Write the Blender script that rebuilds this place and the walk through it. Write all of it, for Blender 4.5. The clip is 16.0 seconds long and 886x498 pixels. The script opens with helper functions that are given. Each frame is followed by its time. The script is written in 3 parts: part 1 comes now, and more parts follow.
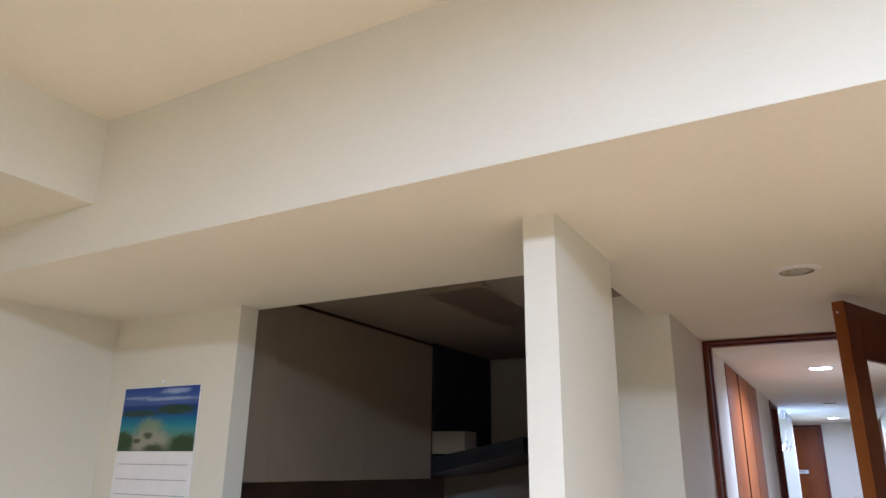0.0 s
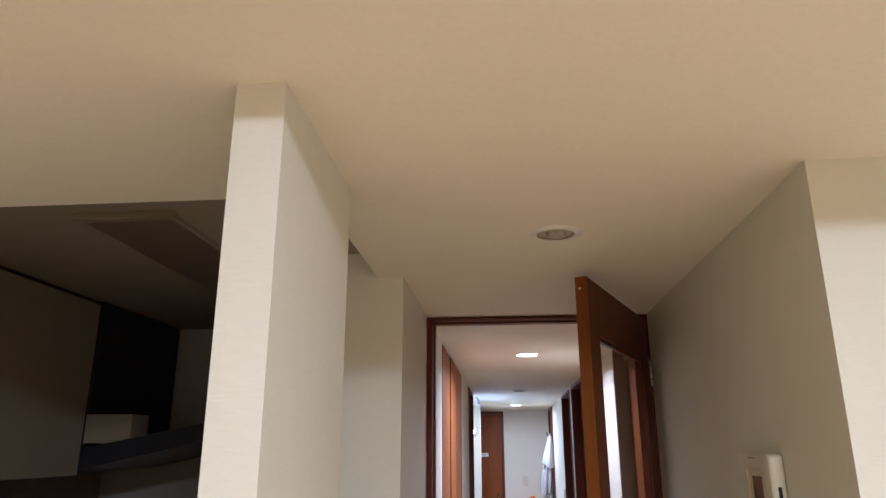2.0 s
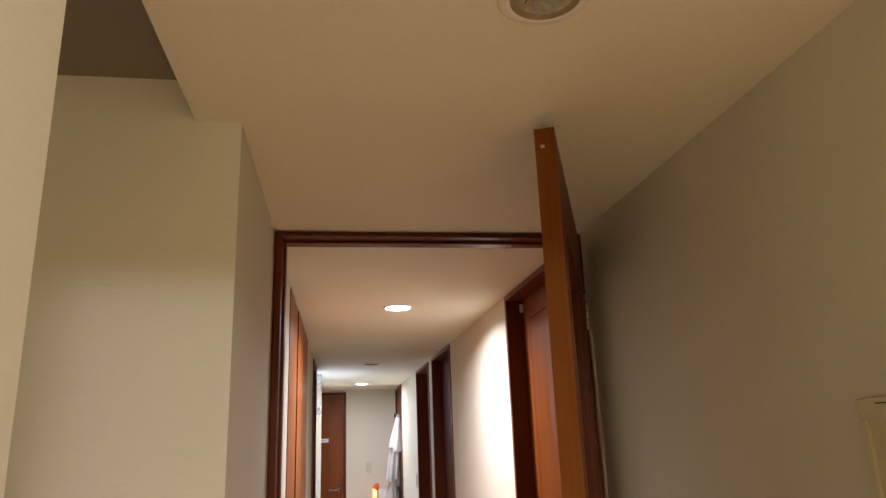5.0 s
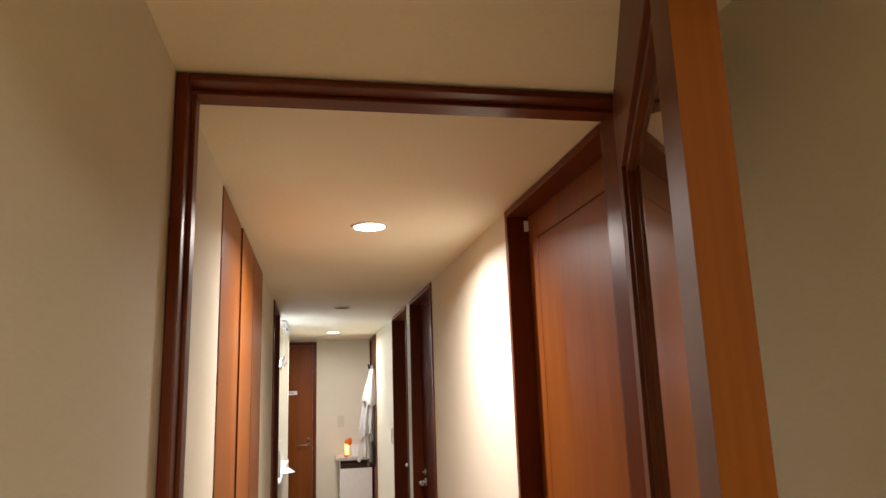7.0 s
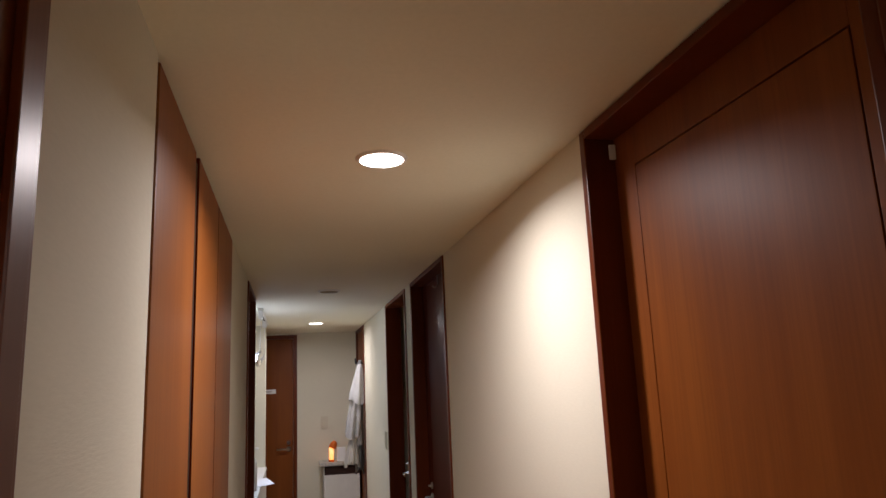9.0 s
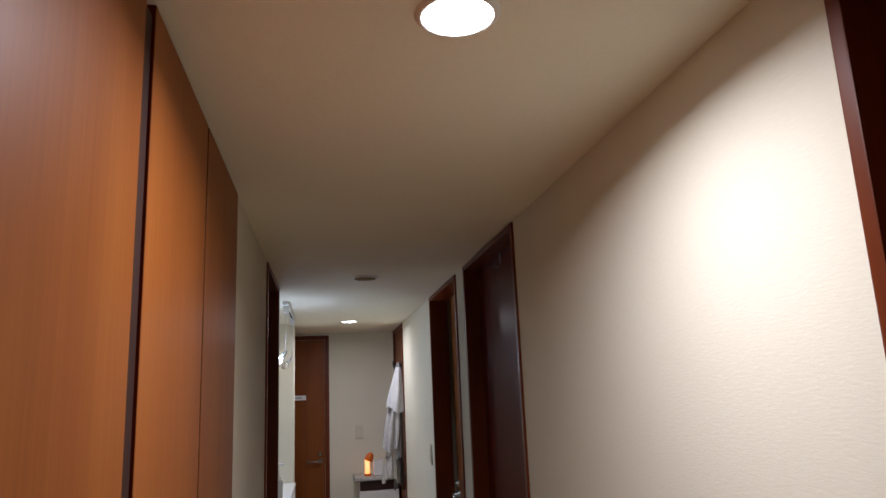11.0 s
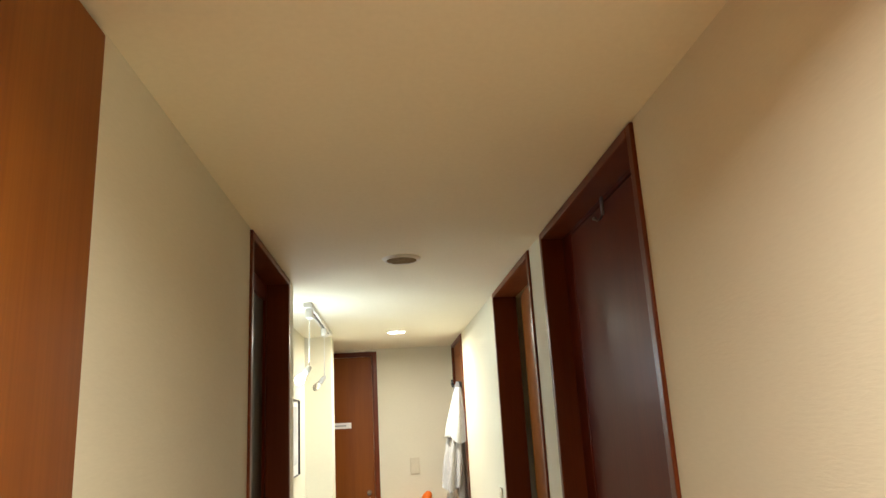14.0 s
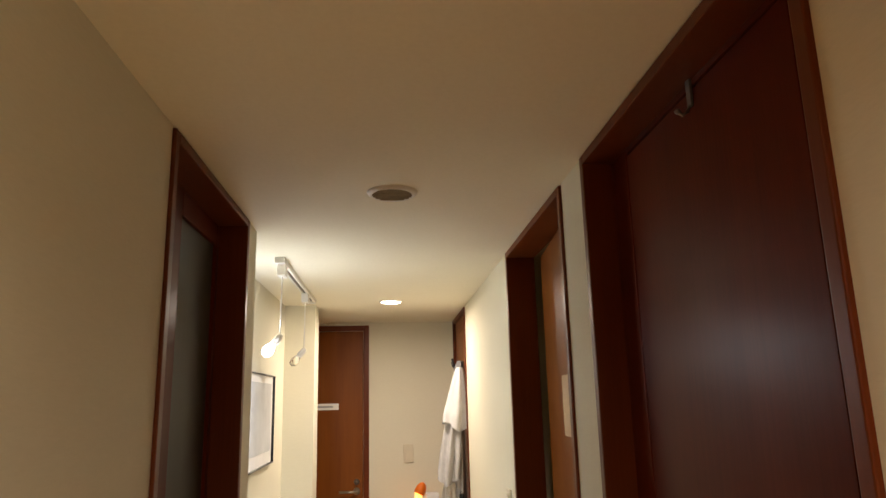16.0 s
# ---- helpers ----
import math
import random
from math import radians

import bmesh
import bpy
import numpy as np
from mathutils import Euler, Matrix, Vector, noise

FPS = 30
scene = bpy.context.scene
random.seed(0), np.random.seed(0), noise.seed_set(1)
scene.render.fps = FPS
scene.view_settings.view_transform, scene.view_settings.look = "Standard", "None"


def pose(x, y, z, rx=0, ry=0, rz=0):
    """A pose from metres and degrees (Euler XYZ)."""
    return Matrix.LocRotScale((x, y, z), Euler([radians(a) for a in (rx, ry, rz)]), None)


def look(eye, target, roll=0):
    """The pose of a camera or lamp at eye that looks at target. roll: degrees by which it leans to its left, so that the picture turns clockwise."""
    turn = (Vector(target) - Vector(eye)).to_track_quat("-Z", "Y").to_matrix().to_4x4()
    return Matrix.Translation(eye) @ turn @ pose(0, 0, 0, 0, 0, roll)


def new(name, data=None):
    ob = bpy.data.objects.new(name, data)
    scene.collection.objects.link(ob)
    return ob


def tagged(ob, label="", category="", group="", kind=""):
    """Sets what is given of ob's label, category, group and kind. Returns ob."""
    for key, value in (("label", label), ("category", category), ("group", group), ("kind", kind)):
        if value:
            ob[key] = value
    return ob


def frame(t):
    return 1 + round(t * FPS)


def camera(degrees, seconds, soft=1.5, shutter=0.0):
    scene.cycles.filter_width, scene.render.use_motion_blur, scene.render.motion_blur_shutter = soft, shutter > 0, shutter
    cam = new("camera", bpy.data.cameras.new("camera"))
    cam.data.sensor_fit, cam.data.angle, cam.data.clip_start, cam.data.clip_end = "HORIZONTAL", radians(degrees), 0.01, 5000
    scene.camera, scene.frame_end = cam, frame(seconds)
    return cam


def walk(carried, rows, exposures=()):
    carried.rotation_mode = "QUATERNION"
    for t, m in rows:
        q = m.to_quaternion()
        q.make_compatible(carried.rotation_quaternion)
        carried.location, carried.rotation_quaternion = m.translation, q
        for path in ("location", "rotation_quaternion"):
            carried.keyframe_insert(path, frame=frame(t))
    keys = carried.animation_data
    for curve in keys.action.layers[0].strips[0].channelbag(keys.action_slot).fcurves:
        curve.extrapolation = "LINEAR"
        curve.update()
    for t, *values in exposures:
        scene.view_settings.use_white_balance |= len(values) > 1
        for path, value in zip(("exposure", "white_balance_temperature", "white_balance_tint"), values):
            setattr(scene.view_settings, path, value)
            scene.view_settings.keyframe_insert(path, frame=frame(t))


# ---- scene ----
cam = camera(66.3, 16.0)
PATH = [
    (0, (0.061, -3.207, 1.579), (-0.886, -1.553, 2.184), 0.7),
    (0.5, (0.002, -3.08, 1.593), (-0.662, -1.307, 2.24), -0.1),
    (1, (-0.084, -2.949, 1.604), (-0.508, -1.101, 2.243), -1.1),
    (1.5, (-0.117, -2.851, 1.602), (-0.406, -0.961, 2.187), -1.2),
    (2, (-0.124, -2.713, 1.601), (-0.294, -0.804, 2.17), -0.1),
    (2.5, (-0.164, -2.598, 1.599), (-0.248, -0.681, 2.165), 0.5),
    (3, (-0.269, -2.439, 1.601), (-0.13, -0.525, 2.163), -1.4),
    (3.5, (-0.312, -2.324, 1.594), (-0.064, -0.412, 2.124), -0.8),
    (4, (-0.299, -2.199, 1.59), (-0.033, -0.286, 2.109), -1.7),
    (4.2, (-0.279, -2.126, 1.581), (-0.019, -0.215, 2.111), -2.0),
    (6.3, (-0.235, -1.430, 1.550), (0.160, 0.468, 2.045), -2.2),
    (6.5, (-0.215, -1.376, 1.544), (0.17, 0.527, 2.02), -2.0),
    (7, (-0.185, -1.195, 1.55), (0.188, 0.729, 1.95), -1.9),
    (7.5, (-0.186, -1.059, 1.553), (0.179, 0.862, 1.971), -2.0),
    (8, (-0.214, -0.839, 1.558), (0.262, 1.047, 2.023), -1.2),
    (8.5, (-0.226, -0.656, 1.55), (0.245, 1.241, 1.973), -1.1),
    (9, (-0.215, -0.463, 1.564), (0.223, 1.45, 1.949), -2.5),
    (9.5, (-0.204, -0.344, 1.569), (0.195, 1.582, 1.931), -2.0),
    (10, (-0.2, -0.164, 1.561), (0.153, 1.76, 1.979), -2.2),
    (10.2, (-0.205, -0.087, 1.557), (0.147, 1.839, 1.963), -2.3),
    (12.3, (-0.166, 0.700, 1.574), (0.176, 2.626, 1.984), -2.6),
    (12.5, (-0.163, 0.755, 1.559), (0.183, 2.678, 1.984), -2.1),
    (13, (-0.145, 0.929, 1.572), (0.131, 2.867, 1.982), -2.8),
    (13.5, (-0.087, 1.095, 1.581), (0.158, 3.023, 2.052), -2.5),
    (14, (-0.049, 1.213, 1.572), (0.119, 3.148, 2.051), -3.2),
    (14.5, (-0.046, 1.351, 1.558), (0.082, 3.281, 2.068), -2.5),
    (15, (-0.039, 1.512, 1.578), (0.069, 3.445, 2.081), -3.4),
    (15.5, (-0.022, 1.652, 1.575), (0.181, 3.592, 2.019), -2.5),
    (16, (-0.003, 1.802, 1.577), (0.154, 3.748, 2.009), -1.4),
]
EXPOSURES = [(0, 0.25, 4450, 19), (1, 0.03, 4600, 20), (2.5, 0.06, 4900, 22), (4, -0.1, 5200, 24), (6.5, 0.42, 6700, 12), (7, 0.18, 6700, 16), (7.5, -0.24, 6650, 18), (8, -0.5, 6600, 19),
             (9, -0.9, 6300, 20), (9.5, -1.0, 6100, 20), (10, -1.06, 5900, 20), (11.6, -0.9, 5700, 14), (12.5, -0.38, 5600, 10), (13, 0.0, 6000, 6), (13.5, 0.32, 6400, 5), (14, 0.48, 7000, 4),
             (14.5, 0.62, 7500, 4), (15, 0.56, 7800, 5), (15.5, 0.42, 8000, 10), (16, -0.08, 8000, 15)]
walk(cam, [(t, look(e, g, r)) for t, e, g, r in PATH], EXPOSURES)

# ---- light ----
HALL_COLOR = (1.0, 0.945, 0.885)
END_COLOR = (1.0, 0.955, 0.92)
LIVING_COLOR = (1.0, 0.968, 0.85)
BULB_COLOR = (0.63, 0.77, 1.0)
HALL_W, END_W, LIVING_W, BULB_W, TABLE_W = 19.5, 12.0, 79.0, 18.0, 0.8

world = bpy.data.worlds.new("world")
scene.world = world
world.use_nodes = True
world.node_tree.nodes["Background"].inputs[0].default_value = (0.02, 0.02, 0.025, 1)
world.node_tree.nodes["Background"].inputs[1].default_value = 0.1


def disc_light(name, where, watts, color, size, spread):
    lamp = bpy.data.lights.new(name, "AREA")
    lamp.shape, lamp.size, lamp.energy, lamp.color = "DISK", size, watts, color
    lamp.spread = radians(spread)
    ob = new(name, lamp)
    ob.matrix_world = pose(*where)
    return ob


def point_light(name, where, watts, color, size):
    lamp = bpy.data.lights.new(name, "POINT")
    lamp.energy, lamp.color, lamp.shadow_soft_size = watts, color, size
    ob = new(name, lamp)
    ob.matrix_world = pose(*where)
    return ob


H = 2.12          # low ceiling
LAMP_2, LAMP_3 = (0.007, 1.15), (0.0, 5.60)
disc_light("downlight_hall", (*LAMP_2, H - 0.012), HALL_W, HALL_COLOR, 0.105, 160)
disc_light("downlight_end", (*LAMP_3, H - 0.012), END_W, END_COLOR, 0.105, 174)
LIVING_LAMP = (0.52, -3.90, 2.508)
disc_light("living_light", (LIVING_LAMP[0], LIVING_LAMP[1], LIVING_LAMP[2] - 0.045), LIVING_W, LIVING_COLOR, 0.5, 180)
BULB = (-0.473, 4.44, 1.763)
point_light("bulb_light", (BULB[0], BULB[1], BULB[2]), BULB_W * 0.5, BULB_COLOR, 0.032)
disc_light("bulb_end_light", (BULB[0] - 0.012, BULB[1], BULB[2] - 0.026, 0, 24, 0), BULB_W * 0.42, BULB_COLOR, 0.04, 180)
TABLE_LAMP = (0.17, 6.44, 0.865)
point_light("table_light", (TABLE_LAMP[0], TABLE_LAMP[1], TABLE_LAMP[2] + 0.10), TABLE_W, (1.0, 0.36, 0.07), 0.022)


# ---- materials ----
def material(name, rough=0.6, metal=0.0, coat=0.0):
    m = bpy.data.materials.new(name)
    m.use_nodes = True
    nt = m.node_tree
    b = nt.nodes["Principled BSDF"]
    b.inputs["Roughness"].default_value = rough
    b.inputs["Metallic"].default_value = metal
    b.inputs["Coat Weight"].default_value = coat
    b.inputs["Coat Roughness"].default_value = 0.3
    b.inputs["Specular IOR Level"].default_value = 0.28
    return m, nt, b


def noise_node(nt, scale, detail=4.0, stretch=(1, 1, 1), rough=0.55):
    tc = nt.nodes.new("ShaderNodeTexCoord")
    mp = nt.nodes.new("ShaderNodeMapping")
    mp.inputs["Scale"].default_value = stretch
    n = nt.nodes.new("ShaderNodeTexNoise")
    n.inputs["Scale"].default_value = scale
    n.inputs["Detail"].default_value = detail
    n.inputs["Roughness"].default_value = rough
    nt.links.new(tc.outputs["Object"], mp.inputs["Vector"])
    nt.links.new(mp.outputs["Vector"], n.inputs["Vector"])
    return n


def ramp(nt, source, stops):
    r = nt.nodes.new("ShaderNodeValToRGB")
    el = r.color_ramp.elements
    while len(el) < len(stops):
        el.new(0.5)
    for e, (p, c) in zip(el, stops):
        e.position, e.color = p, (*c, 1)
    nt.links.new(source.outputs[0], r.inputs["Fac"])
    return r


def mix(nt, a, b, fac, kind="MIX"):
    mx = nt.nodes.new("ShaderNodeMix")
    mx.data_type, mx.blend_type = "RGBA", kind
    for sock, val in ((mx.inputs[6], a), (mx.inputs[7], b)):
        if hasattr(val, "outputs"):
            nt.links.new(val.outputs[2] if val.bl_idname == "ShaderNodeMix" else val.outputs[0], sock)
        else:
            sock.default_value = (*val, 1)
    if hasattr(fac, "outputs"):
        nt.links.new(fac.outputs[0], mx.inputs[0])
    else:
        mx.inputs[0].default_value = fac
    return mx


def bump(nt, b, source, strength, distance=0.002):
    bp = nt.nodes.new("ShaderNodeBump")
    bp.inputs["Strength"].default_value = strength
    bp.inputs["Distance"].default_value = distance
    nt.links.new(source.outputs[0], bp.inputs["Height"])
    nt.links.new(bp.outputs[0], b.inputs["Normal"])
    return bp


def scaled(c, k):
    return tuple(v * k for v in c)


def plain(name, color, rough=0.5, metal=0.0, vary=0.08, scale=20.0, relief=0.05, coat=0.0):
    m, nt, b = material(name, rough, metal, coat)
    n = noise_node(nt, scale)
    r = ramp(nt, n, [(0.3, scaled(color, 1 - vary)), (0.7, scaled(color, 1 + vary))])
    nt.links.new(r.outputs[0], b.inputs["Base Color"])
    if relief:
        bump(nt, b, noise_node(nt, scale * 12, 2.0), relief, 0.001)
    return m


def wallpaper(name, color, weave=(45, 45, 250), relief=0.16):
    m, nt, b = material(name, 0.85)
    big = ramp(nt, noise_node(nt, 1.3, 3.0), [(0.3, scaled(color, 0.97)), (0.7, scaled(color, 1.02))])
    fine = ramp(nt, noise_node(nt, 1.0, 3.0, weave), [(0.3, (0.965, 0.965, 0.96)), (0.7, (1, 1, 1))])
    mx = mix(nt, big, fine, 1.0, "MULTIPLY")
    nt.links.new(mx.outputs[2], b.inputs["Base Color"])
    bump(nt, b, noise_node(nt, 1.0, 4.0, weave, 0.65), relief, 0.0025)
    return m


def wood(name, dark, light, rough=0.4, coat=0.1, along="z", shine=0.2):
    m, nt, b = material(name, rough, 0.0, coat)
    b.inputs["Specular IOR Level"].default_value = shine
    st = {"z": (1, 1, 0.06), "y": (1, 0.06, 1), "x": (0.06, 1, 1)}[along]
    bands = noise_node(nt, 9.0, 5.0, st, 0.6)
    grain = noise_node(nt, 160.0, 3.0, tuple(s if s == 1 else 0.02 for s in st))
    base = ramp(nt, bands, [(0.25, dark), (0.5, tuple((p + q) / 2 for p, q in zip(dark, light))), (0.78, light)])
    fine = ramp(nt, grain, [(0.25, (0.82, 0.78, 0.74)), (0.65, (1.0, 1.0, 1.0))])
    mx = mix(nt, base, fine, 0.8, "MULTIPLY")
    info = nt.nodes.new("ShaderNodeObjectInfo")
    tone = nt.nodes.new("ShaderNodeMapRange")
    tone.inputs["To Min"].default_value, tone.inputs["To Max"].default_value = 0.92, 1.08
    nt.links.new(info.outputs["Random"], tone.inputs["Value"])
    hsv = nt.nodes.new("ShaderNodeHueSaturation")
    nt.links.new(tone.outputs[0], hsv.inputs["Value"])
    nt.links.new(mx.outputs[2], hsv.inputs["Color"])
    nt.links.new(hsv.outputs[0], b.inputs["Base Color"])
    bump(nt, b, grain, 0.06, 0.001)
    return m


def glow(name, color, strength):
    m = bpy.data.materials.new(name)
    m.use_nodes = True
    nt = m.node_tree
    b = nt.nodes["Principled BSDF"]
    b.inputs["Base Color"].default_value = (0.9, 0.88, 0.84, 1)
    b.inputs["Emission Color"].default_value = (*color, 1)
    b.inputs["Emission Strength"].default_value = strength
    return m


def clear_glass(name, tint=(1, 1, 1), rough=0.0):
    m, nt, b = material(name, rough)
    b.inputs["Base Color"].default_value = (*tint, 1)
    b.inputs["Transmission Weight"].default_value = 1.0
    b.inputs["IOR"].default_value = 1.5
    return m


WALL = wallpaper("cream wallpaper", (0.745, 0.712, 0.58))
CEIL = wallpaper("ceiling paper", (0.85, 0.81, 0.665), (90, 90, 90), 0.07)
# darker copy of the ceiling paper; its colour holds the unlit kitchen's shade
KITCHEN_CEIL_SHADED = wallpaper("ceiling paper darkened for kitchen shade", (0.29, 0.25, 0.20), (90, 90, 90), 0.07)
# wallpaper with the lack of light on the kitchen wall put into its colour
KITCHEN_WALL_SHADED = wallpaper("wallpaper darkened for kitchen shade", (0.42, 0.38, 0.32))
WOOD = wood("cherry veneer", (0.165, 0.042, 0.007), (0.265, 0.082, 0.014), 0.42, 0.0, "z", 0.19)
LIGHT_WOOD = wood("honey cherry veneer", (0.20, 0.053, 0.008), (0.295, 0.099, 0.016), 0.45, 0.02)
DARK_WOOD = wood("dark cherry stain", (0.085, 0.012, 0.005), (0.125, 0.02, 0.007), 0.30, 0.0, "z", 0.04)
FRAME_WOOD = wood("mahogany trim", (0.10, 0.018, 0.004), (0.15, 0.032, 0.006), 0.36, 0.05)
EDGE_WOOD = wood("honey edge band", (0.17, 0.052, 0.007), (0.24, 0.080, 0.011), 0.5, 0.0, "z", 0.08)
LEAF_WOOD = wood("deep cherry veneer", (0.10, 0.021, 0.004), (0.16, 0.038, 0.006), 0.42, 0.02)
GAP = plain("shadow gap brown", (0.03, 0.012, 0.008), 0.6)
FLOOR_WOOD = wood("floor boards", (0.60, 0.38, 0.175), (0.73, 0.49, 0.25), 0.35, 0.2, "y")
TAUPE = wood("grey taupe door film", (0.05, 0.043, 0.033), (0.065, 0.056, 0.042), 0.45, 0.1)
# pale laminate, its colour lowered to carry the shade below the beam
SHADED_CABINET = plain("pale laminate darkened for shade", (0.235, 0.19, 0.13), 0.28, 0, 0.05, 3.0, 0.02)
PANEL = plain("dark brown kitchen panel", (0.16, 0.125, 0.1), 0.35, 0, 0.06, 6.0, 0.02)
DULL = plain("dull reflector", (0.42, 0.41, 0.33), 0.5, 0, 0.25, 120.0, 0.1)
BLACK = plain("black enamel", (0.015, 0.015, 0.017), 0.3, 0, 0.2, 8.0, 0.02)
WHITE = plain("white plastic", (0.78, 0.77, 0.73), 0.4, 0, 0.03, 15.0, 0.02)
CREAM = plain("cream plastic", (0.62, 0.57, 0.38), 0.42, 0, 0.04, 15.0, 0.03)
SCREEN = plain("dark screen", (0.03, 0.032, 0.04), 0.12, 0, 0.1, 5.0, 0)
STEEL = plain("brushed steel", (0.6, 0.58, 0.55), 0.3, 1.0, 0.08, 60.0, 0.04)
BRONZE = plain("dark bronze", (0.09, 0.055, 0.035), 0.45, 0.8, 0.1, 40.0, 0.03)
NOTICE = plain("faded beige notice paper", (0.58, 0.42, 0.27), 0.75, 0, 0.06, 12.0, 0.03)
VENT = plain("dusty vent plastic and recess shade", (0.33, 0.27, 0.17), 0.7, 0, 0.2, 40.0, 0.1)
PAPER = plain("paper", (0.82, 0.81, 0.79), 0.8, 0, 0.03, 12.0, 0.03)
INK = plain("grey ink", (0.35, 0.35, 0.36), 0.8, 0, 0.05, 12.0, 0)
SWITCH = plain("ivory switch plastic", (0.66, 0.61, 0.48), 0.5, 0, 0.03, 15.0, 0.02)
WORN_STEEL = plain("worn grey steel", (0.26, 0.25, 0.24), 0.5, 0.85, 0.1, 40.0, 0.03)
MARBLE = plain("speckled stone top", (0.5, 0.48, 0.44), 0.3, 0, 0.35, 70.0, 0.03)
WHITE_CLOTH = plain("white cotton", (0.55, 0.55, 0.56), 0.9, 0, 0.05, 25.0, 0.3)
GREY_CLOTH = plain("grey wool", (0.16, 0.16, 0.165), 0.95, 0, 0.2, 30.0, 0.5)
LILAC_CLOTH = plain("pale grey cotton", (0.46, 0.45, 0.45), 0.9, 0, 0.08, 25.0, 0.3)
GLASS = clear_glass("pane glass")
CLEAR = clear_glass("clear bulb glass")
FILM = clear_glass("cloudy plastic film", (0.80, 0.77, 0.72), 0.45)
FILM.node_tree.nodes["Principled BSDF"].inputs["Transmission Weight"].default_value = 0.45
LAMP_GLOW = glow("lit diffuser", HALL_COLOR, 30.0)
LIVING_GLOW = glow("living diffuser", LIVING_COLOR, 20.0)
BULB_GLOW = glow("lit bulb", BULB_COLOR, 40.0)
AMBER_GLOW = glow("amber lamp glow", (1.0, 0.33, 0.05), 3.5)
AMBER = plain("orange lamp plastic", (0.75, 0.16, 0.02), 0.35, 0, 0.06, 12.0, 0.02)

# ---- building blocks ----
ORG = {}


def thing(name, at, label="", category="", group="", kind=""):
    """An empty at the base of a thing."""
    ob = new(name)
    ob.empty_display_size = 0.1
    ob.location = at
    ORG[ob] = Vector(at)
    return tagged(ob, label, category, group, kind)


def part(name, bm, mat, parent=None, label="", smooth=False):
    """One mesh object, its corners given in the world."""
    o = ORG[parent] if parent else Vector((0, 0, 0))
    bmesh.ops.translate(bm, verts=bm.verts, vec=-o)
    me = bpy.data.meshes.new(name)
    bm.to_mesh(me)
    bm.free()
    me.materials.append(mat)
    if smooth:
        for p in me.polygons:
            p.use_smooth = True
    ob = new(name, me)
    if parent:
        ob.parent = parent
    ORG[ob] = o
    return tagged(ob, label)


def box(bm, x0, x1, y0, y1, z0, z1, bev=0.0):
    m = Matrix.LocRotScale(((x0 + x1) / 2, (y0 + y1) / 2, (z0 + z1) / 2), None, (abs(x1 - x0), abs(y1 - y0), abs(z1 - z0)))
    r = bmesh.ops.create_cube(bm, size=1, matrix=m)
    if bev:
        edges = {e for v in r["verts"] for e in v.link_edges}
        bmesh.ops.bevel(bm, geom=list(edges), offset=bev, segments=2, affect="EDGES", profile=0.6)
    return bm


def boxes(*rows, bev=0.0):
    bm = bmesh.new()
    for r in rows:
        box(bm, *r, bev=bev)
    return bm


def lathe(profile, at, seg=32, m=None):
    """A turned body from (radius, height) pairs about the upright through at."""
    bm = bmesh.new()
    rings = []
    for r, z in profile:
        if r < 1e-6:
            rings.append([bm.verts.new((0, 0, z))])
        else:
            rings.append([bm.verts.new((r * math.cos(a), r * math.sin(a), z)) for a in (2 * math.pi * i / seg for i in range(seg))])
    for p, q in zip(rings, rings[1:]):
        for i in range(seg):
            j = (i + 1) % seg
            if len(p) == 1 and len(q) == 1:
                continue
            if len(p) == 1:
                bm.faces.new((p[0], q[j], q[i]))
            elif len(q) == 1:
                bm.faces.new((p[i], p[j], q[0]))
            else:
                bm.faces.new((p[i], p[j], q[j], q[i]))
    bmesh.ops.recalc_face_normals(bm, faces=bm.faces)
    bmesh.ops.transform(bm, matrix=Matrix.Translation(at) @ (m or Matrix()), verts=bm.verts)
    return bm


def tube(points, radius, seg=10):
    """A round cord through points."""
    bm = bmesh.new()
    pts = [Vector(p) for p in points]
    rings = []
    for i, p in enumerate(pts):
        d = (pts[min(i + 1, len(pts) - 1)] - pts[max(i - 1, 0)]).normalized()
        a = d.orthogonal().normalized() if abs(d.z) < 0.9 else Vector((1, 0, 0))
        a = (a - d * a.dot(d)).normalized()
        b = d.cross(a)
        rings.append([bm.verts.new(p + radius * (a * math.cos(k) + b * math.sin(k))) for k in (2 * math.pi * j / seg for j in range(seg))])
    for p, q in zip(rings, rings[1:]):
        for i in range(seg):
            j = (i + 1) % seg
            bm.faces.new((p[i], p[j], q[j], q[i]))
    bm.faces.new(rings[0][::-1])
    bm.faces.new(rings[-1])
    bmesh.ops.recalc_face_normals(bm, faces=bm.faces)
    return bm


def structure(name, bm, mat, label=""):
    return tagged(part(name, bm, mat, None, label), label, "", "", "structure")


# ---- the shell ----
XR, XL = 0.445, -0.43      # hall walls
Y_END = 6.65
structure("floor", boxes((-2.6, 2.4, -6.6, 6.8, -0.1, 0.0)), FLOOR_WOOD, "brown wooden board floor")
# out of view; dark slab added so less light bounces into the kitchen
structure("floor_kitchen", boxes((-2.10, -0.80, -1.422, 0.62, 0.0, 0.012)), PANEL, "unseen dark kitchen floor added to cut bounce light")
structure("wall_east", boxes((XR, XR + 0.1, -1.49, 0.115, 0, H), (XR, XR + 0.1, 0.925, 2.42, 0, H), (XR, XR + 0.1, 3.27, 3.47, 0, H),
                             (XR, XR + 0.1, 4.32, 5.84, 0, H), (XR, XR + 0.1, 6.60, 6.75, 0, H)), WALL, "cream textured wallpaper hall wall")
